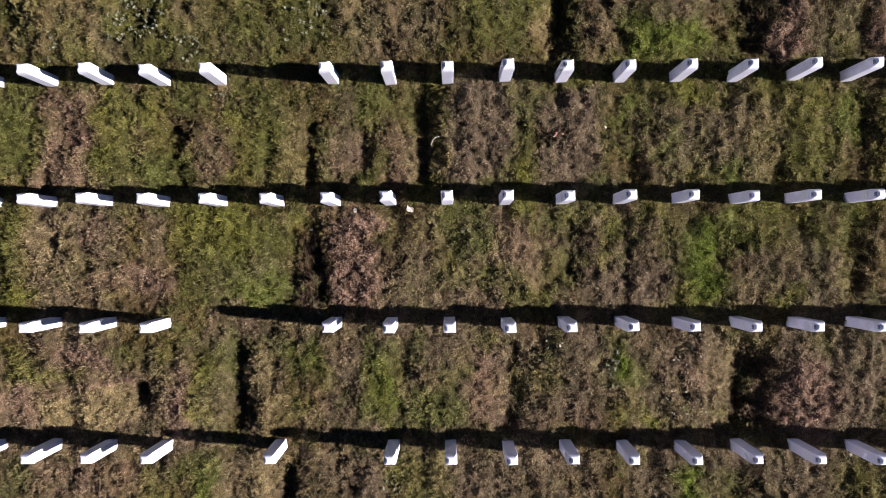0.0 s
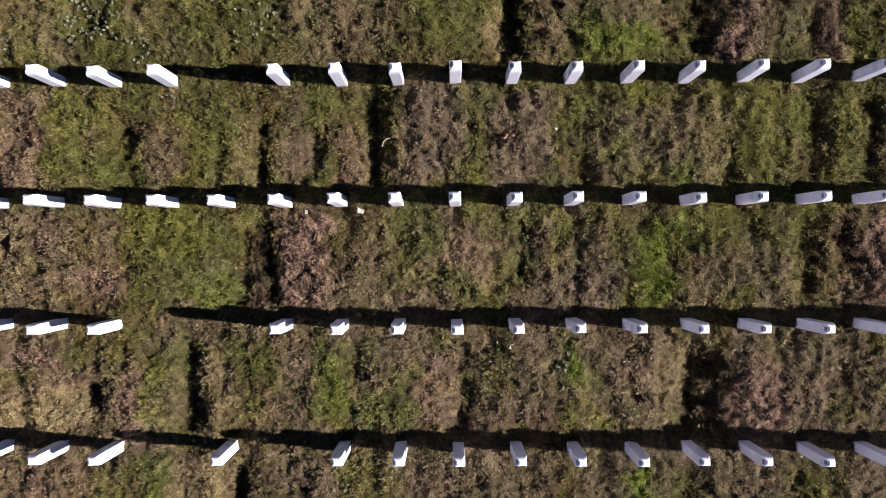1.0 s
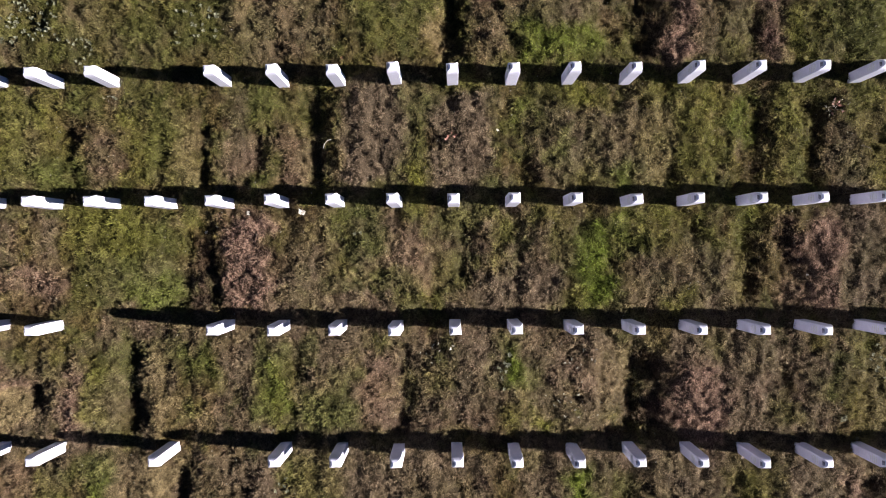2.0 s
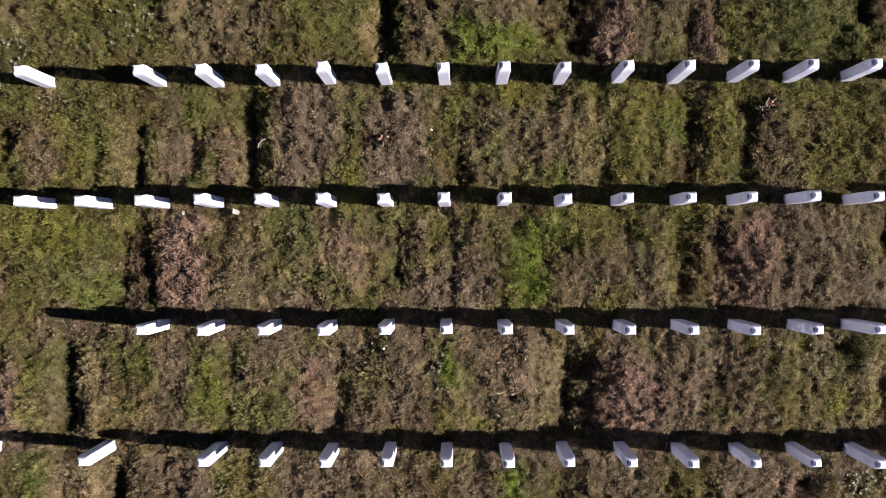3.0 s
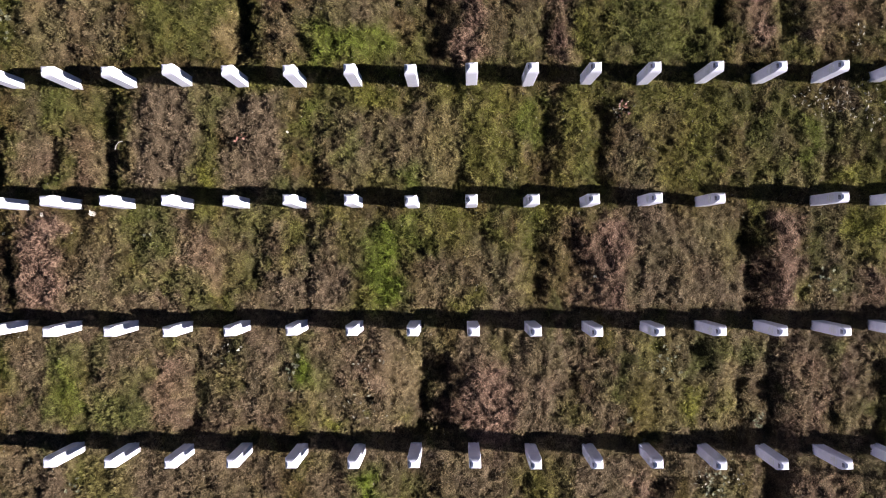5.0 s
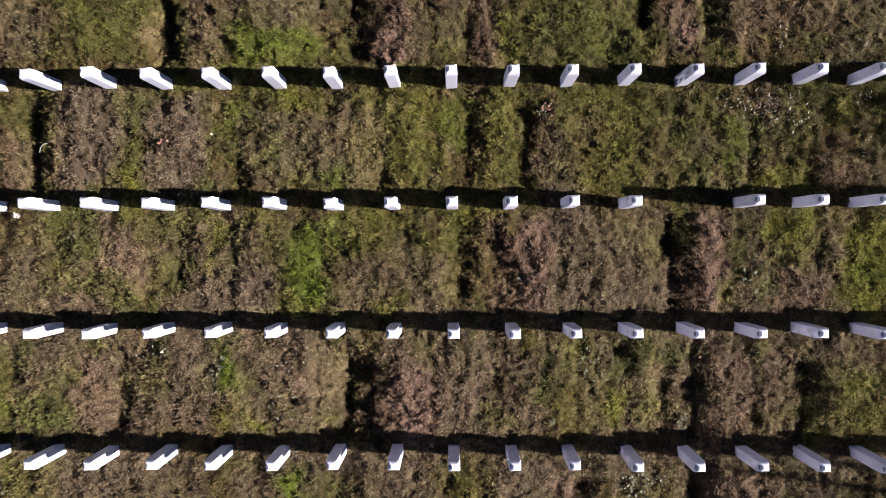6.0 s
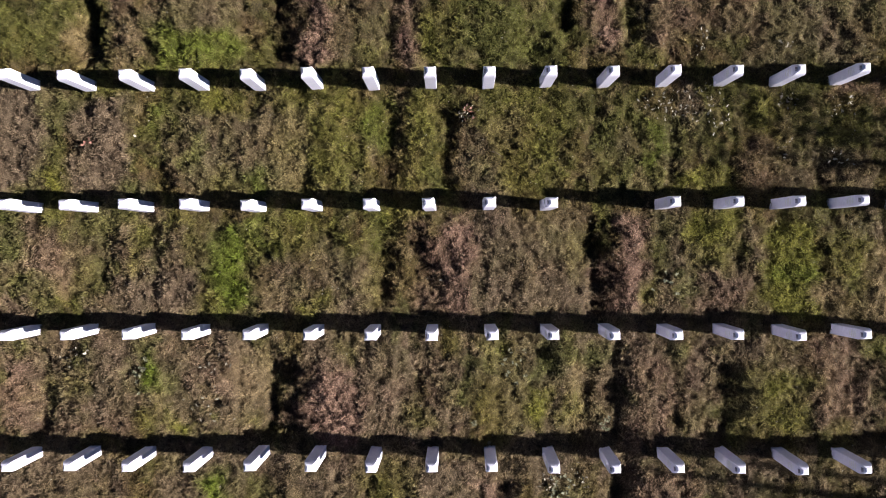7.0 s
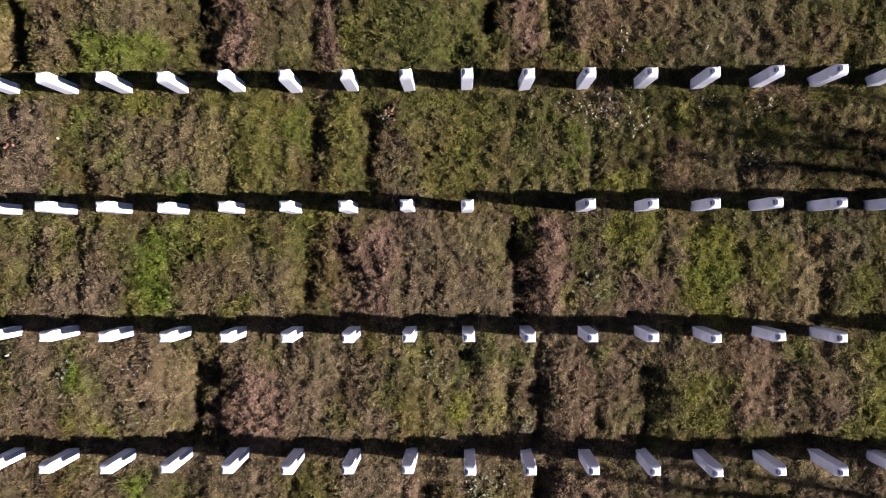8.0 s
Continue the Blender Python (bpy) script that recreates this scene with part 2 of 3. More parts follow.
PATCHES_B3 = [
    (4.33, 1.04, 4.81, 1.41, BRIGHT, 0.60), (14.11, 1.96, 14.75, 2.24, YELLOW, 0.50), (0.93, 2.28, 1.49, 2.56, GREEN, 0.40),
    (3.80, 2.46, 4.22, 2.83, YELLOW, 0.90), (2.81, 2.18, 3.14, 2.65, BRIGHT, 0.50), (14.11, 2.70, 14.94, 2.89, PINK, 0.60),
    (15.49, 2.24, 16.04, 2.51, STRAW, 0.50), (15.12, 2.52, 15.58, 2.84, YELLOW, 0.80), (3.75, 1.04, 4.28, 1.33, YELLOW, 0.40),
    (-1.53, 0.96, -1.15, 1.33, GREEN, 0.60), (2.34, 1.05, 2.91, 1.28, GREEN, 0.60), (3.47, 1.42, 3.66, 2.13, BRIGHT, 0.60),
    (10.90, 1.08, 11.04, 1.97, STRAW, 0.60), (-6.92, 2.29, -6.68, 2.72, RUST, 0.40), (1.96, 2.60, 2.34, 2.84, YELLOW, 0.50),
    (7.99, 2.26, 8.22, 2.54, RUST, 0.70),
]
PATCHES_C = [
    (8.27, -0.94, 10.11, 0.75, DRY, 0.50), (-4.58, -0.99, -2.86, 0.58, GREEN, 0.45), (4.85, -0.95, 6.66, 0.18, DRY, 0.35),
    (-1.15, -0.98, -0.02, 0.58, DRY, 0.30), (12.91, -1.02, 13.84, 0.56, YELLOW, 0.90), (-1.99, -0.98, -1.25, 0.58, PINK, 1.00),
    (-4.77, 0.01, -3.24, 0.67, YELLOW, 0.50), (2.25, -0.98, 3.66, -0.27, DRY, 0.70), (7.66, -0.95, 8.27, 0.56, PINK, 0.80),
    (15.50, -0.37, 16.31, 0.75, GREEN, 0.30), (-7.64, -1.04, -7.16, 0.77, GREEN, 0.45), (0.74, -0.37, 1.87, 0.39, PINK, 0.35),
    (7.28, -0.95, 7.85, 0.47, PINK, 0.40),
]
PATCHES_C2 = [
    (-7.21, -0.56, -6.39, 0.39, STRAW, 0.35), (11.98, -0.93, 12.91, -0.18, PINK, 0.35), (14.02, -0.37, 14.76, 0.56, YELLOW, 0.40),
    (10.62, -0.84, 11.04, 0.75, PINK, 1.00), (3.94, -0.84, 4.41, 0.57, BRIGHT, 0.95), (14.76, -0.83, 15.31, 0.19, STRAW, 0.90),
    (-0.02, -0.09, 0.64, 0.77, GREEN, 0.60), (4.81, 0.18, 5.76, 0.75, YELLOW, 0.40), (11.79, 0.19, 12.53, 0.84, YELLOW, 0.70),
    (11.14, -0.37, 11.51, 0.84, GREEN, 0.40), (-6.68, 0.20, -5.72, 0.68, PINK, 0.25), (-3.81, -0.99, -2.77, -0.56, BRIGHT, 0.35),
    (9.64, -0.38, 10.11, 0.56, YELLOW, 0.25),
]
PATCHES_C3 = [
    (10.20, -0.94, 10.62, 0.09, RUST, 0.45), (2.34, -0.18, 2.81, 0.67, YELLOW, 0.40), (-6.11, -0.66, -4.77, -0.37, PINK, 0.50),
    (-5.24, -0.94, -4.77, -0.18, PINK, 0.40), (3.33, -0.08, 3.75, 0.76, YELLOW, 0.40), (14.11, 0.38, 15.03, 0.75, DRY, 0.40),
    (6.33, 0.09, 6.76, 0.85, BRIGHT, 0.45), (6.38, -0.95, 6.66, 0.09, YELLOW, 0.35), (-2.58, -0.99, -2.34, 0.20, RUST, 0.50),
    (1.49, -0.46, 1.96, 0.10, YELLOW, 0.40), (3.75, -0.37, 4.08, 0.39, GREEN, 0.70), (-7.45, -1.04, -6.87, -0.66, YELLOW, 0.50),
    (3.47, -0.98, 4.22, -0.70, YELLOW, 0.60),
]
PATCHES_C4 = [
    (11.88, -0.19, 12.44, 0.19, YELLOW, 0.60), (13.09, -0.37, 13.84, -0.09, BRIGHT, 0.50), (15.78, -0.83, 16.05, -0.09, YELLOW, 0.80),
    (5.19, -0.95, 5.85, -0.67, YELLOW, 0.60), (4.42, 0.18, 4.81, 0.66, BRIGHT, 0.50), (6.71, 0.61, 7.47, 0.85, YELLOW, 0.40),
    (7.28, -0.10, 7.66, 0.37, RUST, 0.40), (13.93, -0.93, 14.21, -0.37, STRAW, 0.40), (14.30, -1.02, 15.13, -0.83, STRAW, 0.60),
    (4.90, -0.81, 5.09, -0.20, STRAW, 0.40), (0.93, 0.67, 1.49, 0.86, YELLOW, 0.50), (11.09, -0.80, 11.32, -0.37, YELLOW, 0.60),
    (-1.29, 0.15, -1.01, 0.44, YELLOW, 0.40),
]
PATCHES_D = [
    (12.45, -2.99, 13.84, -1.77, YELLOW, 0.35), (6.33, -3.03, 7.28, -1.42, DRY, 0.50), (-7.06, -3.03, -5.34, -2.18, PINK, 0.60),
    (8.22, -3.02, 9.07, -1.32, YELLOW, 0.30), (13.84, -2.80, 14.67, -1.30, PINK, 0.40), (-7.06, -3.03, -5.34, -2.37, STRAW, 0.80),
    (1.87, -2.96, 2.62, -1.50, DRY, 0.60), (15.69, -2.97, 16.32, -1.30, YELLOW, 0.80), (5.52, -3.08, 6.33, -1.80, PINK, 1.00),
    (-4.19, -3.03, -3.62, -1.51, GREEN, 0.30), (10.91, -3.00, 11.51, -1.78, PINK, 0.45), (0.27, -2.97, 0.93, -1.88, PINK, 0.45),
    (4.35, -2.95, 4.80, -1.43, STRAW, 0.35), (-3.34, -3.02, -2.86, -1.60, STRAW, 0.50), (-1.44, -2.83, -0.96, -1.50, BRIGHT, 0.50),
]
PATCHES_D2 = [
    (-0.77, -2.97, 0.08, -2.35, BRIGHT, 0.40), (-2.10, -2.36, -1.44, -1.60, DRY, 0.60), (5.14, -3.04, 5.52, -1.81, RUST, 0.45),
    (-6.68, -1.99, -5.72, -1.51, PINK, 0.70), (-7.64, -2.47, -7.06, -1.70, YELLOW, 0.40), (9.83, -3.01, 10.16, -1.69, STRAW, 0.70),
    (9.17, -2.07, 9.73, -1.32, GREEN, 0.60), (2.81, -2.44, 3.37, -1.69, GREEN, 0.40), (-4.77, -3.03, -4.34, -2.08, PINK, 0.70),
    (-0.11, -2.97, 0.27, -1.98, GREEN, 0.50), (15.04, -2.79, 15.69, -2.23, PINK, 0.30), (5.57, -1.80, 6.33, -1.33, DRY, 0.40),
    (1.40, -2.96, 2.81, -2.72, RUST, 0.35), (-7.64, -2.85, -7.06, -2.28, PINK, 0.60), (-2.67, -2.17, -2.20, -1.51, GREEN, 0.50),
]
PATCHES_D3 = [
    (9.07, -2.92, 9.45, -2.17, YELLOW, 0.80), (3.47, -2.25, 4.22, -1.87, PINK, 0.30), (-7.16, -2.18, -6.20, -1.89, YELLOW, 0.50),
    (-4.39, -2.93, -4.10, -1.98, YELLOW, 0.50), (11.51, -2.44, 11.89, -1.78, RUST, 0.30), (1.35, -2.35, 1.87, -1.88, YELLOW, 0.40),
    (14.12, -1.67, 14.76, -1.30, PINK, 0.40), (15.69, -2.23, 15.96, -1.39, STRAW, 0.60), (4.17, -2.96, 4.36, -1.87, STRAW, 0.40),
    (2.58, -2.16, 2.91, -1.55, BRIGHT, 0.90), (10.15, -1.79, 10.58, -1.32, GREEN, 0.40), (0.88, -2.63, 1.16, -1.97, YELLOW, 0.50),
    (-5.72, -1.89, -5.24, -1.51, GREEN, 0.40), (5.85, -1.71, 6.33, -1.33, YELLOW, 0.30), (14.76, -1.67, 15.23, -1.30, BRIGHT, 0.40),
]
PATCHES_D4 = [
    (9.73, -2.82, 10.02, -2.26, YELLOW, 0.50), (7.18, -2.93, 7.47, -2.46, YELLOW, 0.50), (15.13, -2.14, 15.60, -1.86, STRAW, 0.50),
    (13.05, -2.43, 13.38, -2.05, YELLOW, 0.80), (-5.05, -2.08, -4.67, -1.80, YELLOW, 0.50), (-2.43, -2.08, -2.24, -1.51, BRIGHT, 0.40),
    (7.85, -2.36, 8.13, -1.98, BRIGHT, 0.50), (4.32, -2.95, 4.66, -2.66, YELLOW, 0.50), (2.72, -2.96, 3.00, -2.63, YELLOW, 0.50),
    (3.28, -2.96, 3.56, -2.63, YELLOW, 0.90), (12.07, -2.72, 12.40, -2.43, BRIGHT, 0.60), (6.80, -2.32, 7.09, -2.04, PINK, 0.40),
    (10.86, -1.69, 11.04, -1.31, PINK, 0.40), (13.24, -2.90, 13.47, -2.62, YELLOW, 0.70), (14.21, -2.98, 14.44, -2.70, YELLOW, 0.60),
]
PATCHES_E = [
    (-0.02, -4.46, 1.87, -3.39, DRY, 0.50), (-7.06, -4.47, -5.24, -3.55, PINK, 0.35), (4.80, -4.30, 6.33, -3.41, DRY, 0.40),
    (-2.29, -4.47, -1.15, -3.40, DRY, 0.50), (-0.96, -4.47, -0.02, -3.39, YELLOW, 0.35), (7.28, -4.29, 8.23, -3.40, DRY, 0.60),
    (6.33, -4.29, 7.28, -3.50, YELLOW, 0.30), (10.91, -4.26, 11.98, -3.56, PINK, 0.50), (-4.00, -4.46, -3.15, -3.59, STRAW, 0.40),
    (11.98, -3.64, 13.84, -3.27, DRY, 0.40), (14.12, -3.63, 15.51, -3.16, STRAW, 0.70),
]
PATCHES_E2 = [
    (-7.64, -4.39, -7.06, -3.42, GREEN, 0.40), (-4.39, -4.47, -4.00, -3.41, BRIGHT, 0.50), (3.70, -4.45, 4.13, -3.52, BRIGHT, 0.80),
    (-3.34, -4.48, -2.91, -3.59, STRAW, 0.70), (-5.24, -4.49, -4.77, -3.70, YELLOW, 0.40), (9.55, -4.27, 10.11, -3.67, GREEN, 0.30),
    (4.32, -4.31, 4.80, -3.61, GREEN, 0.40), (12.82, -4.25, 13.29, -3.55, GREEN, 0.30), (8.23, -4.28, 8.60, -3.59, PINK, 0.60),
    (8.60, -3.68, 9.17, -3.30, STRAW, 0.40), (-4.77, -3.79, -4.39, -3.41, GREEN, 0.50),
]
# beds: west, south, east, north, how many
WEED_BEDS = [
    (-5.75, 3.44, -4.75, 4.20, 20), (-4.65, 3.10, -4.23, 3.58, 6), (-6.81, 3.13, -6.62, 3.73, 3), (-2.85, 3.44, -2.00, 4.10, 9),
    (-3.93, 2.53, -3.78, 2.66, 1), (-1.19, -4.05, -0.96, -3.71, 2), (2.54, -2.30, 2.76, -1.64, 4), (8.69, -2.29, 9.10, -1.50, 5),
    (10.30, -2.92, 10.58, -2.60, 4), (8.19, -2.92, 8.28, -2.60, 2), (11.12, -0.66, 11.58, -0.19, 3), (9.45, -4.10, 9.85, -3.62, 8), (-0.02, 0.15, 0.27, 0.34, 1),
]
LEAF_DRIFTS = [
    (10.89, 2.21, 11.87, 2.75, 34), (11.95, 2.00, 12.39, 2.89, 18), (13.19, 2.47, 13.58, 2.84, 10), (14.10, 2.31, 14.44, 2.65, 12),
    (13.23, 1.44, 13.43, 1.95, 5), (14.10, 1.53, 14.44, 1.79, 7), (11.90, 3.24, 12.06, 3.77, 9), (13.18, 3.43, 13.43, 3.59, 6),
    (9.28, -3.85, 9.54, -3.53, 10), (7.95, 2.28, 8.29, 2.51, 10), (1.21, -1.87, 1.86, -1.50, 8), (9.78, -3.83, 10.15, -3.50, 8),
    (3.60, -2.80, 4.21, -1.31, 12), (3.27, -2.62, 4.67, -2.34, 6), (-4.08, 2.50, -3.80, 2.64, 4),
]

FURROWS = FURROWS_A + FURROWS_B + FURROWS_B2 + FURROWS_C + FURROWS_C2 + FURROWS_D + FURROWS_D2 + FURROWS_E
PATCHES = PATCHES_A + PATCHES_A2 + PATCHES_B + PATCHES_B2 + PATCHES_B3 + PATCHES_C + PATCHES_C2 + PATCHES_C3 + PATCHES_C4 + PATCHES_D + PATCHES_D2 + PATCHES_D3 + PATCHES_D4 + PATCHES_E + PATCHES_E2
COLUMN = 0.950      # stone spacing along a row
ROW_LINES = ((2.855, -0.095, 0.0045), (0.82, -0.09, 0.005), (-1.215, -0.06, 0.003), (-3.268, -0.04, 0.0035))   # y of each row, shift of its columns, slant


def height(x, y):
    """The lie of the ground: strips raised a little between the rows, ribs along the graves, mounds with a steep west side, tussocks."""
    h = 0.08 * (fractal(x, y, 1.6, 11, 3) - 0.5) + 0.13 * (fractal(x, y, 0.20, 21, 4) - 0.5)
    h += 0.078 * (value_noise(x, y, 0.09, 27) - 0.5)
    h += 0.19 * (fractal(x, y * 0.22, 0.42, 81, 3) - 0.5)
    off = np.full(len(x), 9.0)
    for line, shift, slant in ROW_LINES:
        off = np.minimum(off, np.abs(y - line - slant * x - 0.1))
    h += 0.09 * ease(0.1, 0.6, off) - 0.01
    wave = 0.12 * (fractal(x, y, 0.35, 31, 4) - 0.5) + 0.05 * (value_noise(x, y, 0.06, 35) - 0.5)
    depth = 0.70 + 0.6 * fractal(x, y, 0.4, 91, 3)
    for west, east, south, north, steep in FURROWS:
        near = (x > west - 1.2) & (x < east + 1.4) & (y > south - 0.5) & (y < north + 0.5)
        if not near.any():
            continue
        wide = east - west
        drop = min(0.42, wide * (0.06 + 0.95 * steep))
        u, v = x[near] - west - 0.12 * wide - 0.02 + wave[near], y[near] + wave[near] * 1.5
        notch = np.where(u > 0, np.exp(-u / (0.66 * wide + 0.02)), np.exp(u / (0.22 + 0.7 * drop)))
        h[near] -= drop * depth[near] * notch * ease(south - 0.12, south + 0.22, v) * (1 - ease(north - 0.22, north + 0.12, v))
    return h


def growth(x, y):
    """Base colour of what grows at each place, and how green it is."""
    colour = np.empty((len(x), 3))
    colour[:] = OLIVE

    def blend(kind, f):
        nonlocal colour
        colour = colour * (1 - f[:, None]) + np.array(kind) * f[:, None]
    blend(DRY, 0.75 * ease(0.44, 0.62, fractal(x, y * 0.5, 0.8, 41, 5) - 0.05 * np.clip(y, -3, 3)))
    blend(GREEN, 0.6 * ease(0.49, 0.62, fractal(x, y * 0.7, 0.42, 51, 5) + 0.045 * np.clip(y, -3, 3)))
    blend(YELLOW, 0.25 * ease(0.53, 0.66, fractal(x, y, 0.4, 55, 5)))
    blend(STRAW, 0.4 * ease(0.57, 0.70, fractal(x, y, 0.22, 61, 4)))
    blend(RUST, 0.3 * ease(0.54, 0.66, fractal(x, y, 0.3, 65, 4)))
    blur = 0.65 * (fractal(x, y, 0.35, 71, 5) - 0.5)
    blur2 = 0.65 * (fractal(x, y, 0.35, 76, 5) - 0.5)
    thin = 0.55 + 0.9 * fractal(x, y, 0.3, 79, 4)
    lush = np.zeros(len(x))
    for west, south, east, north, kind, strength in PATCHES:
        near = (x > west - 0.6) & (x < east + 0.6) & (y > south - 0.6) & (y < north + 0.6)
        if not near.any():
            continue
        u, v = x[near] + blur[near], y[near] + blur2[near]
        s = 0.19
        f = ease(west - s, west + s, u) * (1 - ease(east - s, east + s, u)) * ease(south - s, south + s, v) * (1 - ease(north - s, north + s, v))
        f = np.clip(f * strength * 1.25 * thin[near], 0, 1)
        colour[near] = colour[near] * (1 - f[:, None]) + np.array(kind) * f[:, None]
        lush[near] += f * (1.0 if kind in (GREEN, BRIGHT, YELLOW) else -0.8)
    colour *= (0.78 + 0.44 * ease(0.2, 0.8, fractal(x, y, 0.16, 85, 3)))[:, None]      # denser and sparser tufts
    return colour, np.clip(lush, -1, 1)


def coloured(me, colour):
    a = me.attributes.new("growth", "FLOAT_COLOR", "POINT")
    a.data.foreach_set("color", np.concatenate([colour, np.ones((len(colour), 1))], 1).astype(np.float32).ravel())


def fast_mesh(name, verts, faces, mat):
    """A mesh from arrays; all faces have the same number of corners."""
    me = bpy.data.meshes.new(name)
    k = faces.shape[1]
    me.vertices.add(len(verts)), me.loops.add(faces.size), me.polygons.add(len(faces))
    me.vertices.foreach_set("co", verts.astype(np.float32).ravel())
    me.loops.foreach_set("vertex_index", faces.astype(np.int32).ravel())
    me.polygons.foreach_set("loop_start", np.arange(0, faces.size, k, dtype=np.int32))
    me.materials.append(mat)
    me.update(calc_edges=True)
    return me


WEST, EAST, SOUTH, NORTH = -8.6, 18.6, -4.8, 4.8


def build_ground():
    far = np.cumsum(0.05 * 1.13 ** np.arange(58))
    xs = np.concatenate([(WEST - far)[::-1], np.arange(WEST, EAST, 0.03), EAST + far])
    ys = np.concatenate([(SOUTH - far)[::-1], np.arange(SOUTH, NORTH, 0.03), NORTH + far])
    gx, gy = [a.ravel() for a in np.meshgrid(xs, ys)]
    nx, ny = len(xs), len(ys)
    out = np.maximum(np.maximum(WEST - gx, gx - EAST), np.maximum(SOUTH - gy, gy - NORTH))
    away = ease(0.0, 1.5, out)
    h = height(gx, gy) * (1 - away) + away * (0.03 + 0.15 * (fractal(gx, gy, 14.0, 15, 2) - 0.5))
    colour = growth(gx, gy)[0] * 0.6
    colour = colour * (1 - away[:, None]) + away[:, None] * (np.array(OLIVE) * 0.6 + np.array(DRY) * 0.4)
    verts = np.stack([gx, gy, h], 1)
    i = (np.arange(ny - 1)[:, None] * nx + np.arange(nx - 1)[None, :]).ravel()
    me = fast_mesh("ground", verts, np.stack([i, i + 1, i + nx + 1, i + nx], 1), SOIL)
    me.shade_smooth()
    coloured(me, colour)
    return tagged(new("ground", me), "uneven burial ground with low mounds under winter turf", "ground", kind="structure")


def build_grass(count=1150000):
    """Single bent blades, leaning every way: longer where it is lush, flattened where it is dry."""
    r = np.random.RandomState(5)
    x, y = r.uniform(WEST, EAST, count), r.uniform(SOUTH, NORTH, count)
    edge = count * 14 // 15                      # the last few thin out beyond the rows
    x[edge:] = np.where(r.rand(count - edge) < 0.5, r.uniform(WEST - 1, EAST + 1, count - edge), x[edge:])
    y[edge:] = np.sign(y[edge:]) * (NORTH + 1.2 * r.rand(count - edge) ** 2)
    colour, lush = growth(x, y)
    z = height(x, y)
    z *= 1 - ease(0.0, 1.5, np.abs(y) - NORTH)
    length = r.uniform(0.036, 0.090, count) * (1 + 0.25 * lush) * (0.45 + 1.1 * fractal(x, y, 0.13, 95, 3))
    frayed = 0.5 * (fractal(x, y, 0.2, 99, 3) - 0.5)
    for west, south, east, north, number in WEED_BEDS:
        length[(x > west + frayed) & (x < east + frayed) & (y > south + frayed) & (y < north + frayed)] *= 0.5
    width = r.uniform(0.0024, 0.0050, count)
    way = 6 * np.pi * fractal(x, y, 0.16, 105, 2) + r.normal(0, 1.0, count)
    lean = np.radians(r.uniform(25, 82, count))
    fx, fy = np.cos(way), np.sin(way)
    flat, up = np.sin(lean), np.cos(lean)
    base = np.stack([x, y, z - 0.004], 1)
    mid = base + np.stack([fx * flat * 0.45, fy * flat * 0.45, up * 0.7 + 0.12], 1) * length[:, None]
    tip = base + np.stack([fx * flat, fy * flat, up], 1) * length[:, None]
    side = np.stack([-fy, fx, r.uniform(-0.5, 0.5, count)], 1) * width[:, None]
    verts = np.stack([base, mid - side, mid + side, tip], 1).reshape(-1, 3)
    i = np.arange(count)[:, None] * 4
    faces = np.concatenate([i + np.array([0, 2, 1]), i + np.array([1, 2, 3])], 1).reshape(-1, 3)
    me = fast_mesh("grass", verts, faces, BLADE)
    coloured(me, np.repeat(colour, 4, 0))
    return tagged(new("grass", me), "short patchy winter grass, green, straw and brown", "grass", kind="stuff")


build_ground()
build_grass()


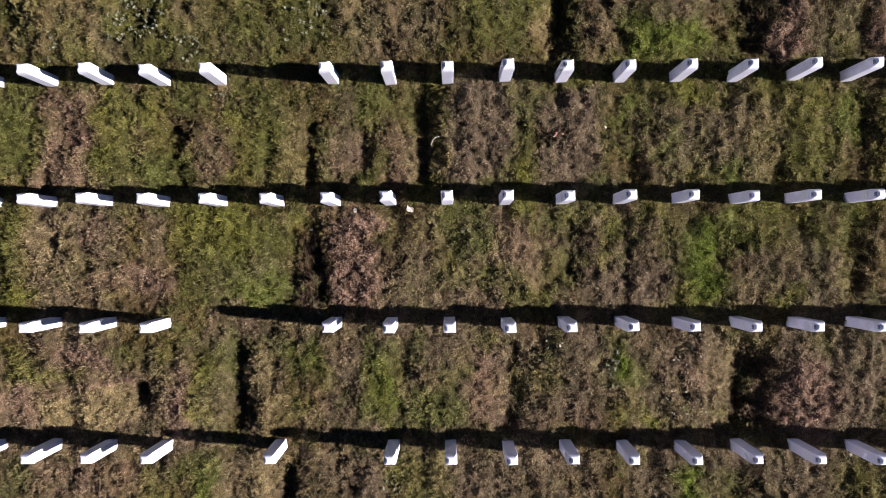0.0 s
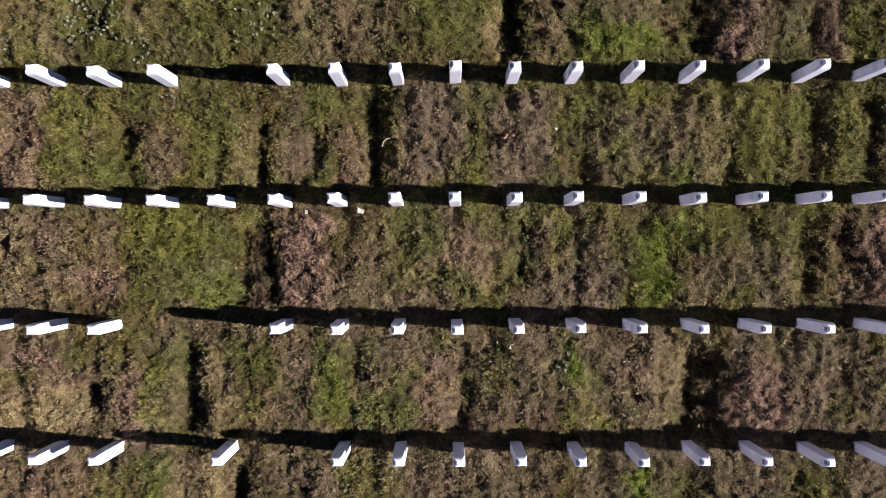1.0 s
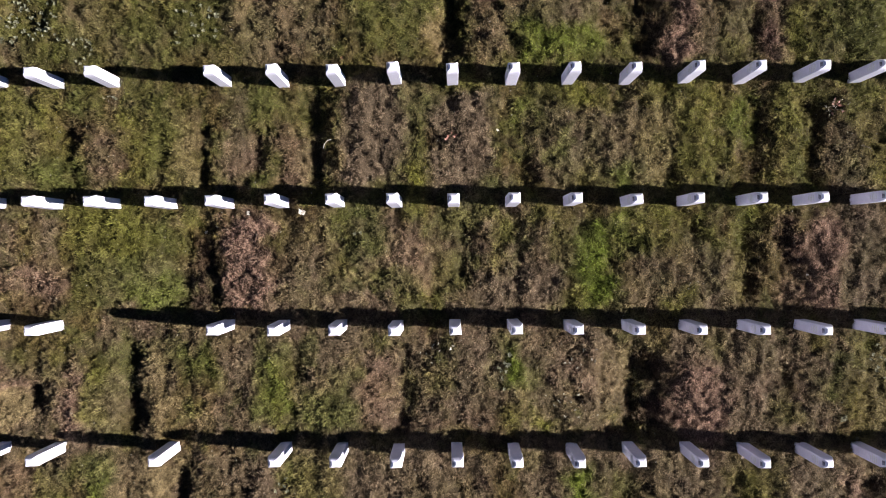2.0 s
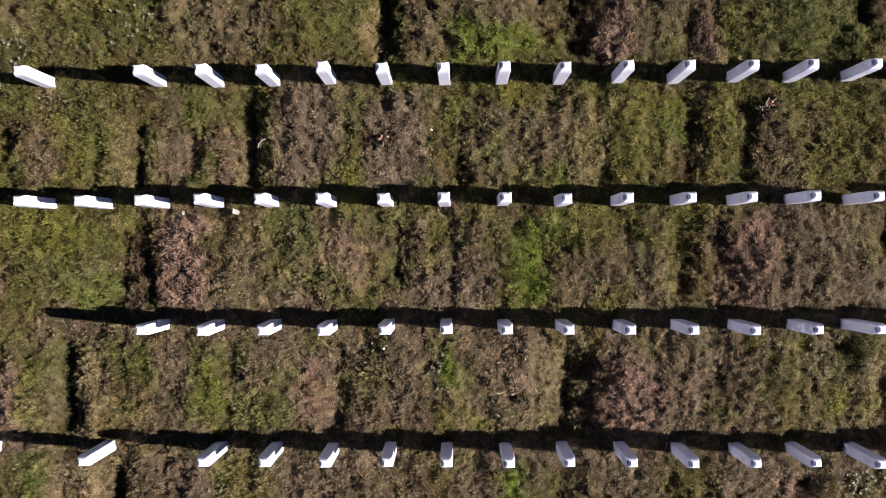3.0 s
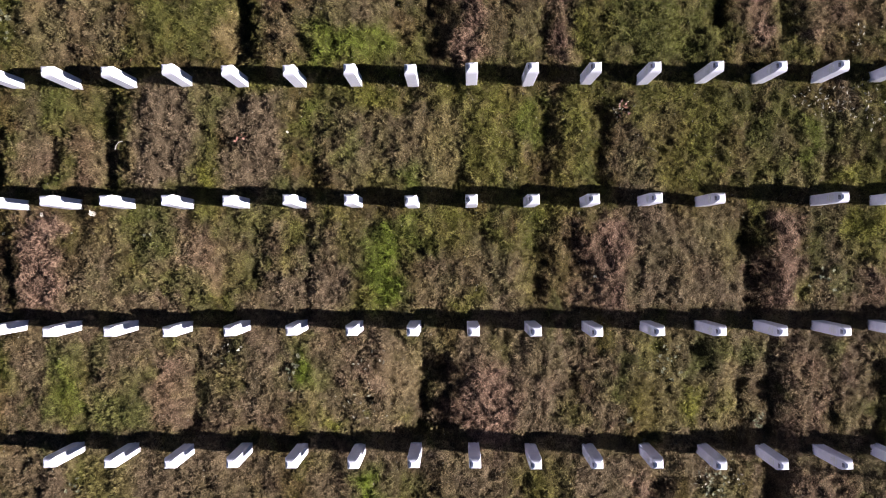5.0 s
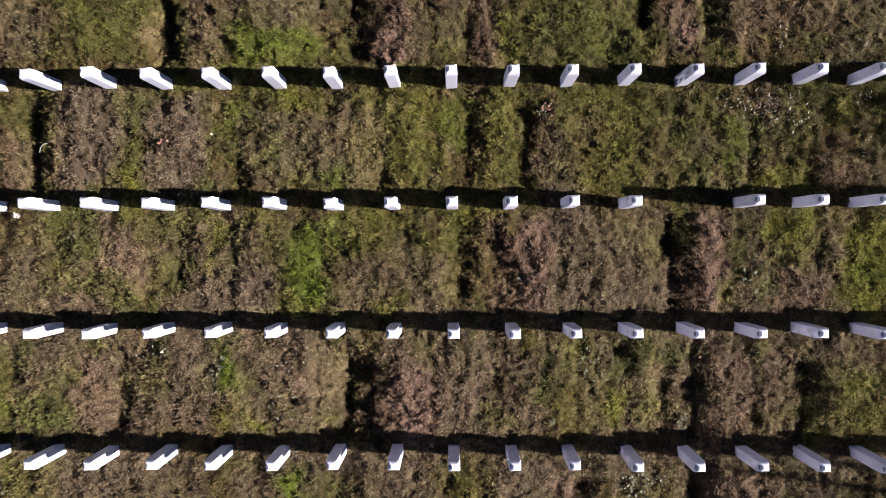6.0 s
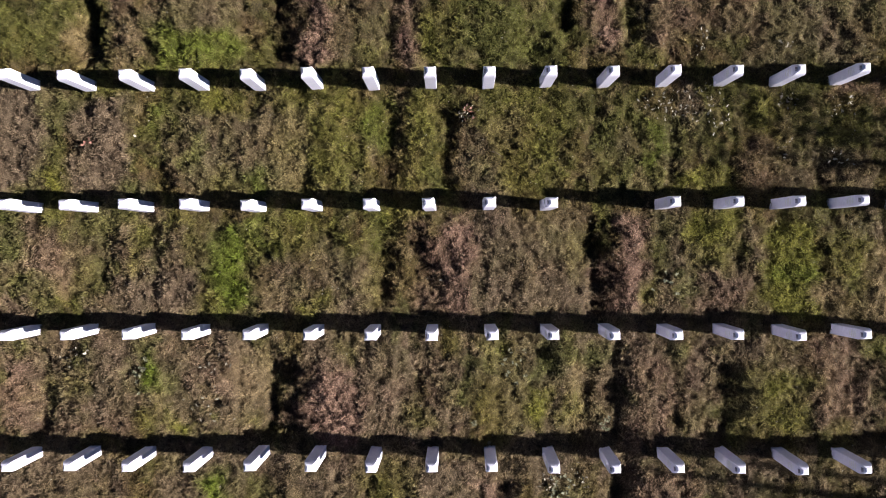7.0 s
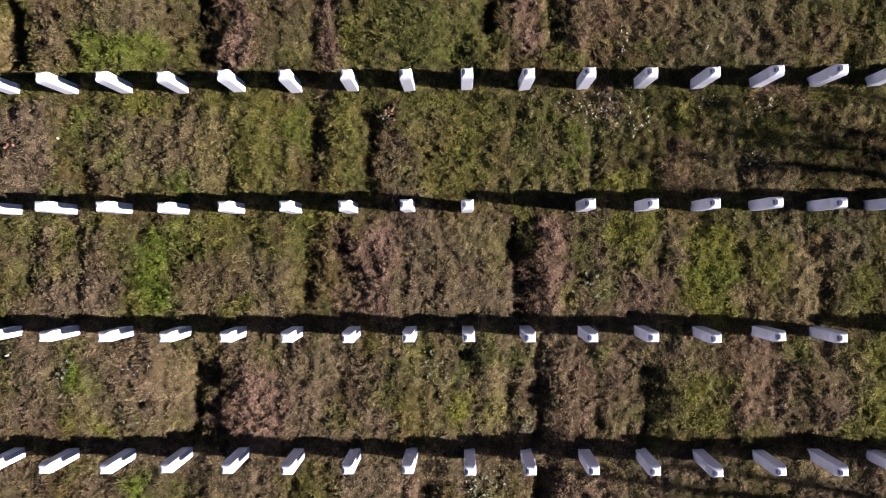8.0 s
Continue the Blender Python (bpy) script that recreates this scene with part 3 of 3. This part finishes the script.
# ---- gravestones ----
def build_gravestone():
    """Square marble post with a four-sided top that rounds off to a blunt point, lines of lettering cut into its west face."""
    stone = new("gravestone")
    wide, deep, eaves, tip = 0.092, 0.083, 0.865, 1.022
    bm = bmesh.new()
    bmesh.ops.create_cube(bm, size=1)
    for v in bm.verts:
        v.co = Vector((v.co.x * 2 * wide, v.co.y * 2 * deep, eaves if v.co.z > 0 else -0.35))
    bmesh.ops.bevel(bm, geom=[e for e in bm.edges if abs(e.verts[0].co.z - e.verts[1].co.z) > 0.5], offset=0.004, segments=1, affect="EDGES")
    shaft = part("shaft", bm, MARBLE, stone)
    bm = bmesh.new()
    levels = ((eaves - 0.012, 1.018), (eaves, 1.018), (0.945, 0.88), (0.990, 0.68), (tip, 0.32))
    rings = [[bm.verts.new((sx * wide * f, sy * deep * f, z)) for sx, sy in ((-1, -1), (1, -1), (1, 1), (-1, 1))] for z, f in levels]
    for low, high in zip(rings, rings[1:]):
        for k in range(4):
            n = (k + 1) % 4
            bm.faces.new((low[k], low[n], high[n], high[k]))
    bm.faces.new(rings[-1])
    bm.faces.new(rings[0][::-1])
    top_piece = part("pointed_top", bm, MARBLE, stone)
    # a thin added panel, its dark colour painting shade on the top's west slope
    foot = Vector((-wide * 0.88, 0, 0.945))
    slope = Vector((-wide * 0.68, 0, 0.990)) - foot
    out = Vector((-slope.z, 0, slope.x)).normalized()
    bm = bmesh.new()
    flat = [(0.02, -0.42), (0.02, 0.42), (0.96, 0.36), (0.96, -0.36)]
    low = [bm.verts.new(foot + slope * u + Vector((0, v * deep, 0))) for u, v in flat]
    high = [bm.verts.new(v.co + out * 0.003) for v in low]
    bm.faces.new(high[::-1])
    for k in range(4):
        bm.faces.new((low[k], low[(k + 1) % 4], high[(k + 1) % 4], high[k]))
    part("carved_panel", bm, SHADE_GREY, top_piece, "grey panel standing in for shade on the west slope")
    bars = mesh_of("lettering_bar", [(-0.0025, y, z) for y in (-0.5, 0.5) for z in (-0.5, 0.5)] + [(0.0025, y, z) for y in (-0.5, 0.5) for z in (-0.5, 0.5)],
                   [(0, 1, 3, 2), (4, 6, 7, 5), (0, 4, 5, 1), (2, 3, 7, 6), (0, 2, 6, 4), (1, 5, 7, 3)], ENGRAVED)
    for z, w in ((0.80, 0.09), (0.74, 0.13), (0.69, 0.11), (0.63, 0.07)):
        piece("lettering_bar", bars, shaft, Matrix.Translation((-wide, 0, z)) @ Matrix.Diagonal((1, w, 0.022, 1)))
    return tagged(stone, "white marble grave post with a pointed top, standing in turf", "gravestone", "rows of gravestones")


GAPS = ({-3}, {11}, {-3, -4, 17}, {-2, -4})
first = build_gravestone()
placed = False
for (line, shift, slant), gaps in zip(ROW_LINES, GAPS):
    for k in range(-8, 20):
        if k in gaps:
            continue
        jx, jy, turn, ax, ay = (random.gauss(0, s) for s in (0.006, 0.005, 0.8, 0.35, 0.35))
        x, y = shift + COLUMN * k + jx, line + slant * COLUMN * k + jy
        z = float(height(np.array([x]), np.array([y]))[0]) * 0.3 + random.gauss(0, 0.010)
        m = pose(x, y, z, ax, ay, 2.2 + turn)
        if placed:
            stone = copy_thing(first, m)
            if k - 1 in gaps or k + 1 in gaps:
                tagged(stone, "white marble grave post with a pointed top, beside an empty plot")
        else:
            first.matrix_basis, placed = m, True


# ---- plants and litter on the ground ----
LEAF = plain_material("weed_leaf", (0.105, 0.102, 0.064), 0.8, 30.0, 0.4)
DEAD = plain_material("dead_leaf", (0.17, 0.15, 0.12), 0.6, 50.0, 0.35)
RED_LEAF = plain_material("red_leaf", (0.15, 0.06, 0.045), 0.6, 50.0, 0.35)
ORANGE_LEAF = plain_material("orange_leaf", (0.30, 0.15, 0.07), 0.6, 50.0, 0.3)
PAPER = plain_material("paper", (0.40, 0.36, 0.32), 0.7, 60.0, 0.12)
PLASTIC = plain_material("pale_plastic", (0.26, 0.23, 0.22), 0.35, 20.0, 0.1)
BARK = plain_material("bark", (0.13, 0.10, 0.08), 0.9, 25.0, 0.5)


def on_ground(x, y):
    return float(height(np.array([x]), np.array([y]))[0])


def leaf_mesh(name, mat, length, width, curl, fold, steps=5):
    """An oval leaf from its stalk at the origin along x, folded at the midrib and curled towards the tip."""
    verts, faces = [], []
    for k in range(steps + 1):
        s = k / steps
        w = width * (math.sin(math.pi * min(1, 0.08 + 0.92 * s) ** 0.8) * 0.5 + 0.02)
        x, z = length * s * (1 - 0.15 * abs(curl) * s), curl * length * s * s * 0.6
        verts += [(x, -w, z + fold * w), (x, 0, z), (x, w, z + fold * w)]
        if k:
            a, b = 3 * (k - 1), 3 * k
            faces += [(a, b, b + 1, a + 1), (a + 1, b + 1, b + 2, a + 2)]
    return mesh_of(name, verts, faces, mat, True)


WEED_LEAVES = [leaf_mesh("leaf", LEAF, ln, wd, cu, fo) for ln, wd, cu, fo in ((0.075, 0.05, -0.3, 0.3), (0.06, 0.045, 0.2, 0.5), (0.095, 0.055, -0.5, 0.2))]
DEAD_LEAVES = [leaf_mesh("dead_leaf", DEAD, ln, wd, cu, fo) for ln, wd, cu, fo in ((0.06, 0.026, 0.6, 0.7), (0.05, 0.022, -0.5, 0.5), (0.07, 0.03, 0.9, -0.6))]


def build_weed(x, y, rng):
    """A rosette of broad leaves, one mesh a leaf."""
    weed = new("broadleaf_weed")
    weed.location = (x, y, on_ground(x, y) + 0.03)
    turn = rng.uniform(0, 360)
    for k in range(rng.randint(6, 10)):
        size = rng.uniform(0.3, 0.65)
        m = pose(0, 0, rng.uniform(0, 0.03), rng.uniform(-25, 25), rng.uniform(-60, -8), turn + k * 67 + rng.uniform(-20, 20)) @ Matrix.Scale(size, 4)
        piece("leaf", rng.choice(WEED_LEAVES), weed, m)
    return tagged(weed, "low grey-green broadleaf weed growing in the turf", "weed", "weeds in the turf")


rng = random.Random(3)
for west, south, east, north, number in WEED_BEDS:
    for _ in range(round(number * 2.5)):
        build_weed(rng.uniform(west, east), rng.uniform(south, north), rng)

build_weed(8.49, -3.09, rng)


def lay_leaf(me, name, label, x, y, rng, group="fallen leaves"):
    ob = new(name, me)
    ob.matrix_basis = pose(x, y, on_ground(x, y) + 0.05, rng.uniform(-50, 50), rng.uniform(-35, 35), rng.uniform(0, 360)) @ Matrix.Scale(rng.uniform(0.6, 1.2), 4)
    return tagged(ob, label, "leaf", group)


for west, south, east, north, number in LEAF_DRIFTS:
    for _ in range(round(number * 1.65)):
        lay_leaf(rng.choice(DEAD_LEAVES), "dead_leaf", "pale curled dead leaf lying on the grass", rng.uniform(west, east), rng.uniform(south, north), rng)
red_leaf = leaf_mesh("red_leaf", RED_LEAF, 0.06, 0.035, 0.5, 0.4)
for _ in range(12):
    lay_leaf(red_leaf, "dead_leaf", "dark red dead leaf beside a hollow in the turf", rng.gauss(8.08, 0.08), rng.gauss(2.40, 0.08), rng)
for _ in range(9):
    lay_leaf(red_leaf, "dead_leaf", "dark red dead leaf in a small hollow of dry turf", rng.gauss(1.76, 0.06), rng.gauss(1.90, 0.05), rng)
lay_leaf(leaf_mesh("orange_leaf", ORANGE_LEAF, 0.085, 0.055, 0.3, 0.2), "dead_leaf", "bright orange fallen leaf on the grass", -0.04, 3.24, rng)


def build_scattered_leaves(count=2600):
    """Bits of pale leaf and stalk all over the turf."""
    r = np.random.RandomState(9)
    x, y = r.uniform(WEST, EAST, count), r.uniform(SOUTH, NORTH, count)
    z = height(x, y) + 0.03
    way, size = r.uniform(0, 2 * np.pi, count), r.uniform(0.004, 0.012, count)
    ax = np.stack([np.cos(way), np.sin(way), r.uniform(-0.5, 0.5, count)], 1) * size[:, None] * 1.5
    ay = np.stack([-np.sin(way), np.cos(way), r.uniform(-0.5, 0.5, count)], 1) * size[:, None] * 0.8
    c = np.stack([x, y, z], 1)
    rise = np.array([0, 0, 0.006])
    verts = np.stack([c - ax, c - ay + rise, c + ax, c + ay + rise, c - rise], 1).reshape(-1, 3)
    i = np.arange(count)[:, None] * 5
    faces = np.concatenate([i + np.array(f) for f in ((0, 1, 4), (1, 2, 4), (2, 3, 4), (3, 0, 4))], 1).reshape(-1, 3)
    return tagged(new("leaf_litter", fast_mesh("leaf_litter", verts, faces, DEAD)), "scattered bits of pale dead leaf in the turf", "leaf litter", kind="stuff")


build_scattered_leaves()


def build_paper(x, y, size, rng):
    """A crumpled scrap: a small creased sheet with thickness."""
    n, verts, faces = 5, [], []
    for j in range(n):
        for i in range(n):
            u, v = i / (n - 1) - 0.5, j / (n - 1) - 0.5
            verts.append((size * (u + rng.uniform(-0.09, 0.09)), size * 0.7 * (v + rng.uniform(-0.09, 0.09)), size * rng.uniform(0, 0.28)))
    for j in range(n - 1):
        for i in range(n - 1):
            a = j * n + i
            faces.append((a, a + 1, a + n + 1, a + n))
    ob = new("paper_scrap", mesh_of("paper_scrap", verts, faces, PAPER))
    thick = ob.modifiers.new("thickness", "SOLIDIFY")
    thick.thickness = 0.0015
    ob.matrix_basis = pose(x, y, on_ground(x, y) + 0.03, rng.uniform(-15, 15), rng.uniform(-15, 15), rng.uniform(0, 360))
    return tagged(ob, "small crumpled scrap of white paper on the grass", "litter", "scraps of paper")


for x, y, size in ((-1.65, 0.65, 0.07), (-0.72, 0.66, 0.11), (-2.42, 0.33, 0.06), (-2.22, 0.43, 0.045), (2.54, 2.03, 0.045), (7.68, -0.38, 0.05), (6.60, -3.41, 0.06)):
    build_paper(x, y, size, rng)


def tube(bm, points, radii, sides=6):
    """A tapered tube along points, closed at both ends."""
    rings = []
    for k, p in enumerate(points):
        ahead = (points[min(k + 1, len(points) - 1)] - points[max(k - 1, 0)]).normalized()
        a = ahead.orthogonal().normalized()
        b = ahead.cross(a)
        rings.append([bm.verts.new(p + (a * math.cos(2 * math.pi * s / sides) + b * math.sin(2 * math.pi * s / sides)) * radii[k]) for s in range(sides)])
    for low, high in zip(rings, rings[1:]):
        for s in range(sides):
            n = (s + 1) % sides
            bm.faces.new((low[s], low[n], high[n], high[s]))
    bm.faces.new(rings[0][::-1])
    bm.faces.new(rings[-1])


def tube_thing(name, points, radii, mat, label, category):
    bm = bmesh.new()
    tube(bm, [Vector(p) for p in points], radii)
    me = bpy.data.meshes.new(name)
    bm.to_mesh(me)
    bm.free()
    me.materials.append(mat)
    return tagged(new(name, me), label, category)


strip = tube_thing("plastic_strip", [(-0.07, -0.10, 0.0), (-0.05, -0.03, 0.012), (0.0, 0.03, 0.02), (0.07, 0.05, 0.012)], [0.006, 0.009, 0.010, 0.005], PLASTIC,
                   "bent strip of pale plastic lying on the turf", "litter")
strip.location = (-0.30, 1.83, on_ground(-0.30, 1.83) + 0.07)
twig = tube_thing("twig", [(-0.09, 0.03, 0.0), (-0.02, 0.01, 0.03), (0.04, -0.02, 0.04), (0.08, -0.06, 0.02)], [0.008, 0.007, 0.006, 0.003], BARK,
                  "short dark broken twig lying on the grass", "twig")
twig.location = (8.60, 1.72, on_ground(8.60, 1.72) + 0.06)


# ---- bare trees east of the rows, whose shadows reach the last stones ----
def build_tree(x, y, tall, limbs, seed, twigs=2, girth=1.0):
    """A slim leafless tree: trunk, upright limbs with their twigs."""
    r = random.Random(seed)
    tree = new("bare_tree")
    tree.location = (x, y, on_ground(x, y) - 0.05)
    bm = bmesh.new()
    trunk = [Vector((0.04 * math.sin(k * 1.3), 0.05 * math.sin(k * 0.9), tall * 0.95 * k / 8)) for k in range(9)]
    tube(bm, trunk, [0.16 - 0.015 * k for k in range(9)], 8)
    part("trunk", bm, BARK, tree)
    for from_z, out_x, out_y, top in limbs:
        bm = bmesh.new()
        foot = Vector((0, 0, from_z))
        pts = [foot + Vector((out_x * math.sin(s * 1.5), out_y * math.sin(s * 1.5), (top - from_z) * s)) + Vector((r.gauss(0, 0.03), r.gauss(0, 0.03), 0)) * (s > 0)
               for s in (k / 7 for k in range(8))]
        tube(bm, pts, [(0.085 - 0.008 * k) * girth for k in range(8)])
        for k in range(3, 8):
            for _ in range(twigs):
                way = Vector((r.gauss(0, 0.5), r.gauss(0, 0.5), 1.0)).normalized()
                ln = r.uniform(0.4, 0.9)
                bend = Vector((r.gauss(0, 0.05), r.gauss(0, 0.05), 0))
                tube(bm, [pts[k], pts[k] + way * ln * 0.5 + bend, pts[k] + way * ln], [0.02, 0.014, 0.006], 4)
        part("limb", bm, BARK, tree)
    return tagged(tree, "slim leafless tree standing on the grass beyond the rows", "tree", "bare trees")


build_tree(24.5, -5.0, 7.0, [(1.6, 0.3, 0.75, 4.9), (2.0, -0.3, -0.35, 5.8), (2.4, 0.2, 0.3, 6.4), (2.8, -0.4, 0.05, 5.2)], 1, 3)
build_tree(24.0, 0.55, 5.0, [(1.4, 0.3, 0.35, 4.9), (1.8, -0.2, -0.6, 5.4), (2.2, 0.1, 0.9, 5.6), (2.4, 0.5, -0.1, 6.0), (2.6, -0.4, 0.55, 5.2), (2.0, 0.2, 1.3, 4.6)], 2, 8, 0.5)
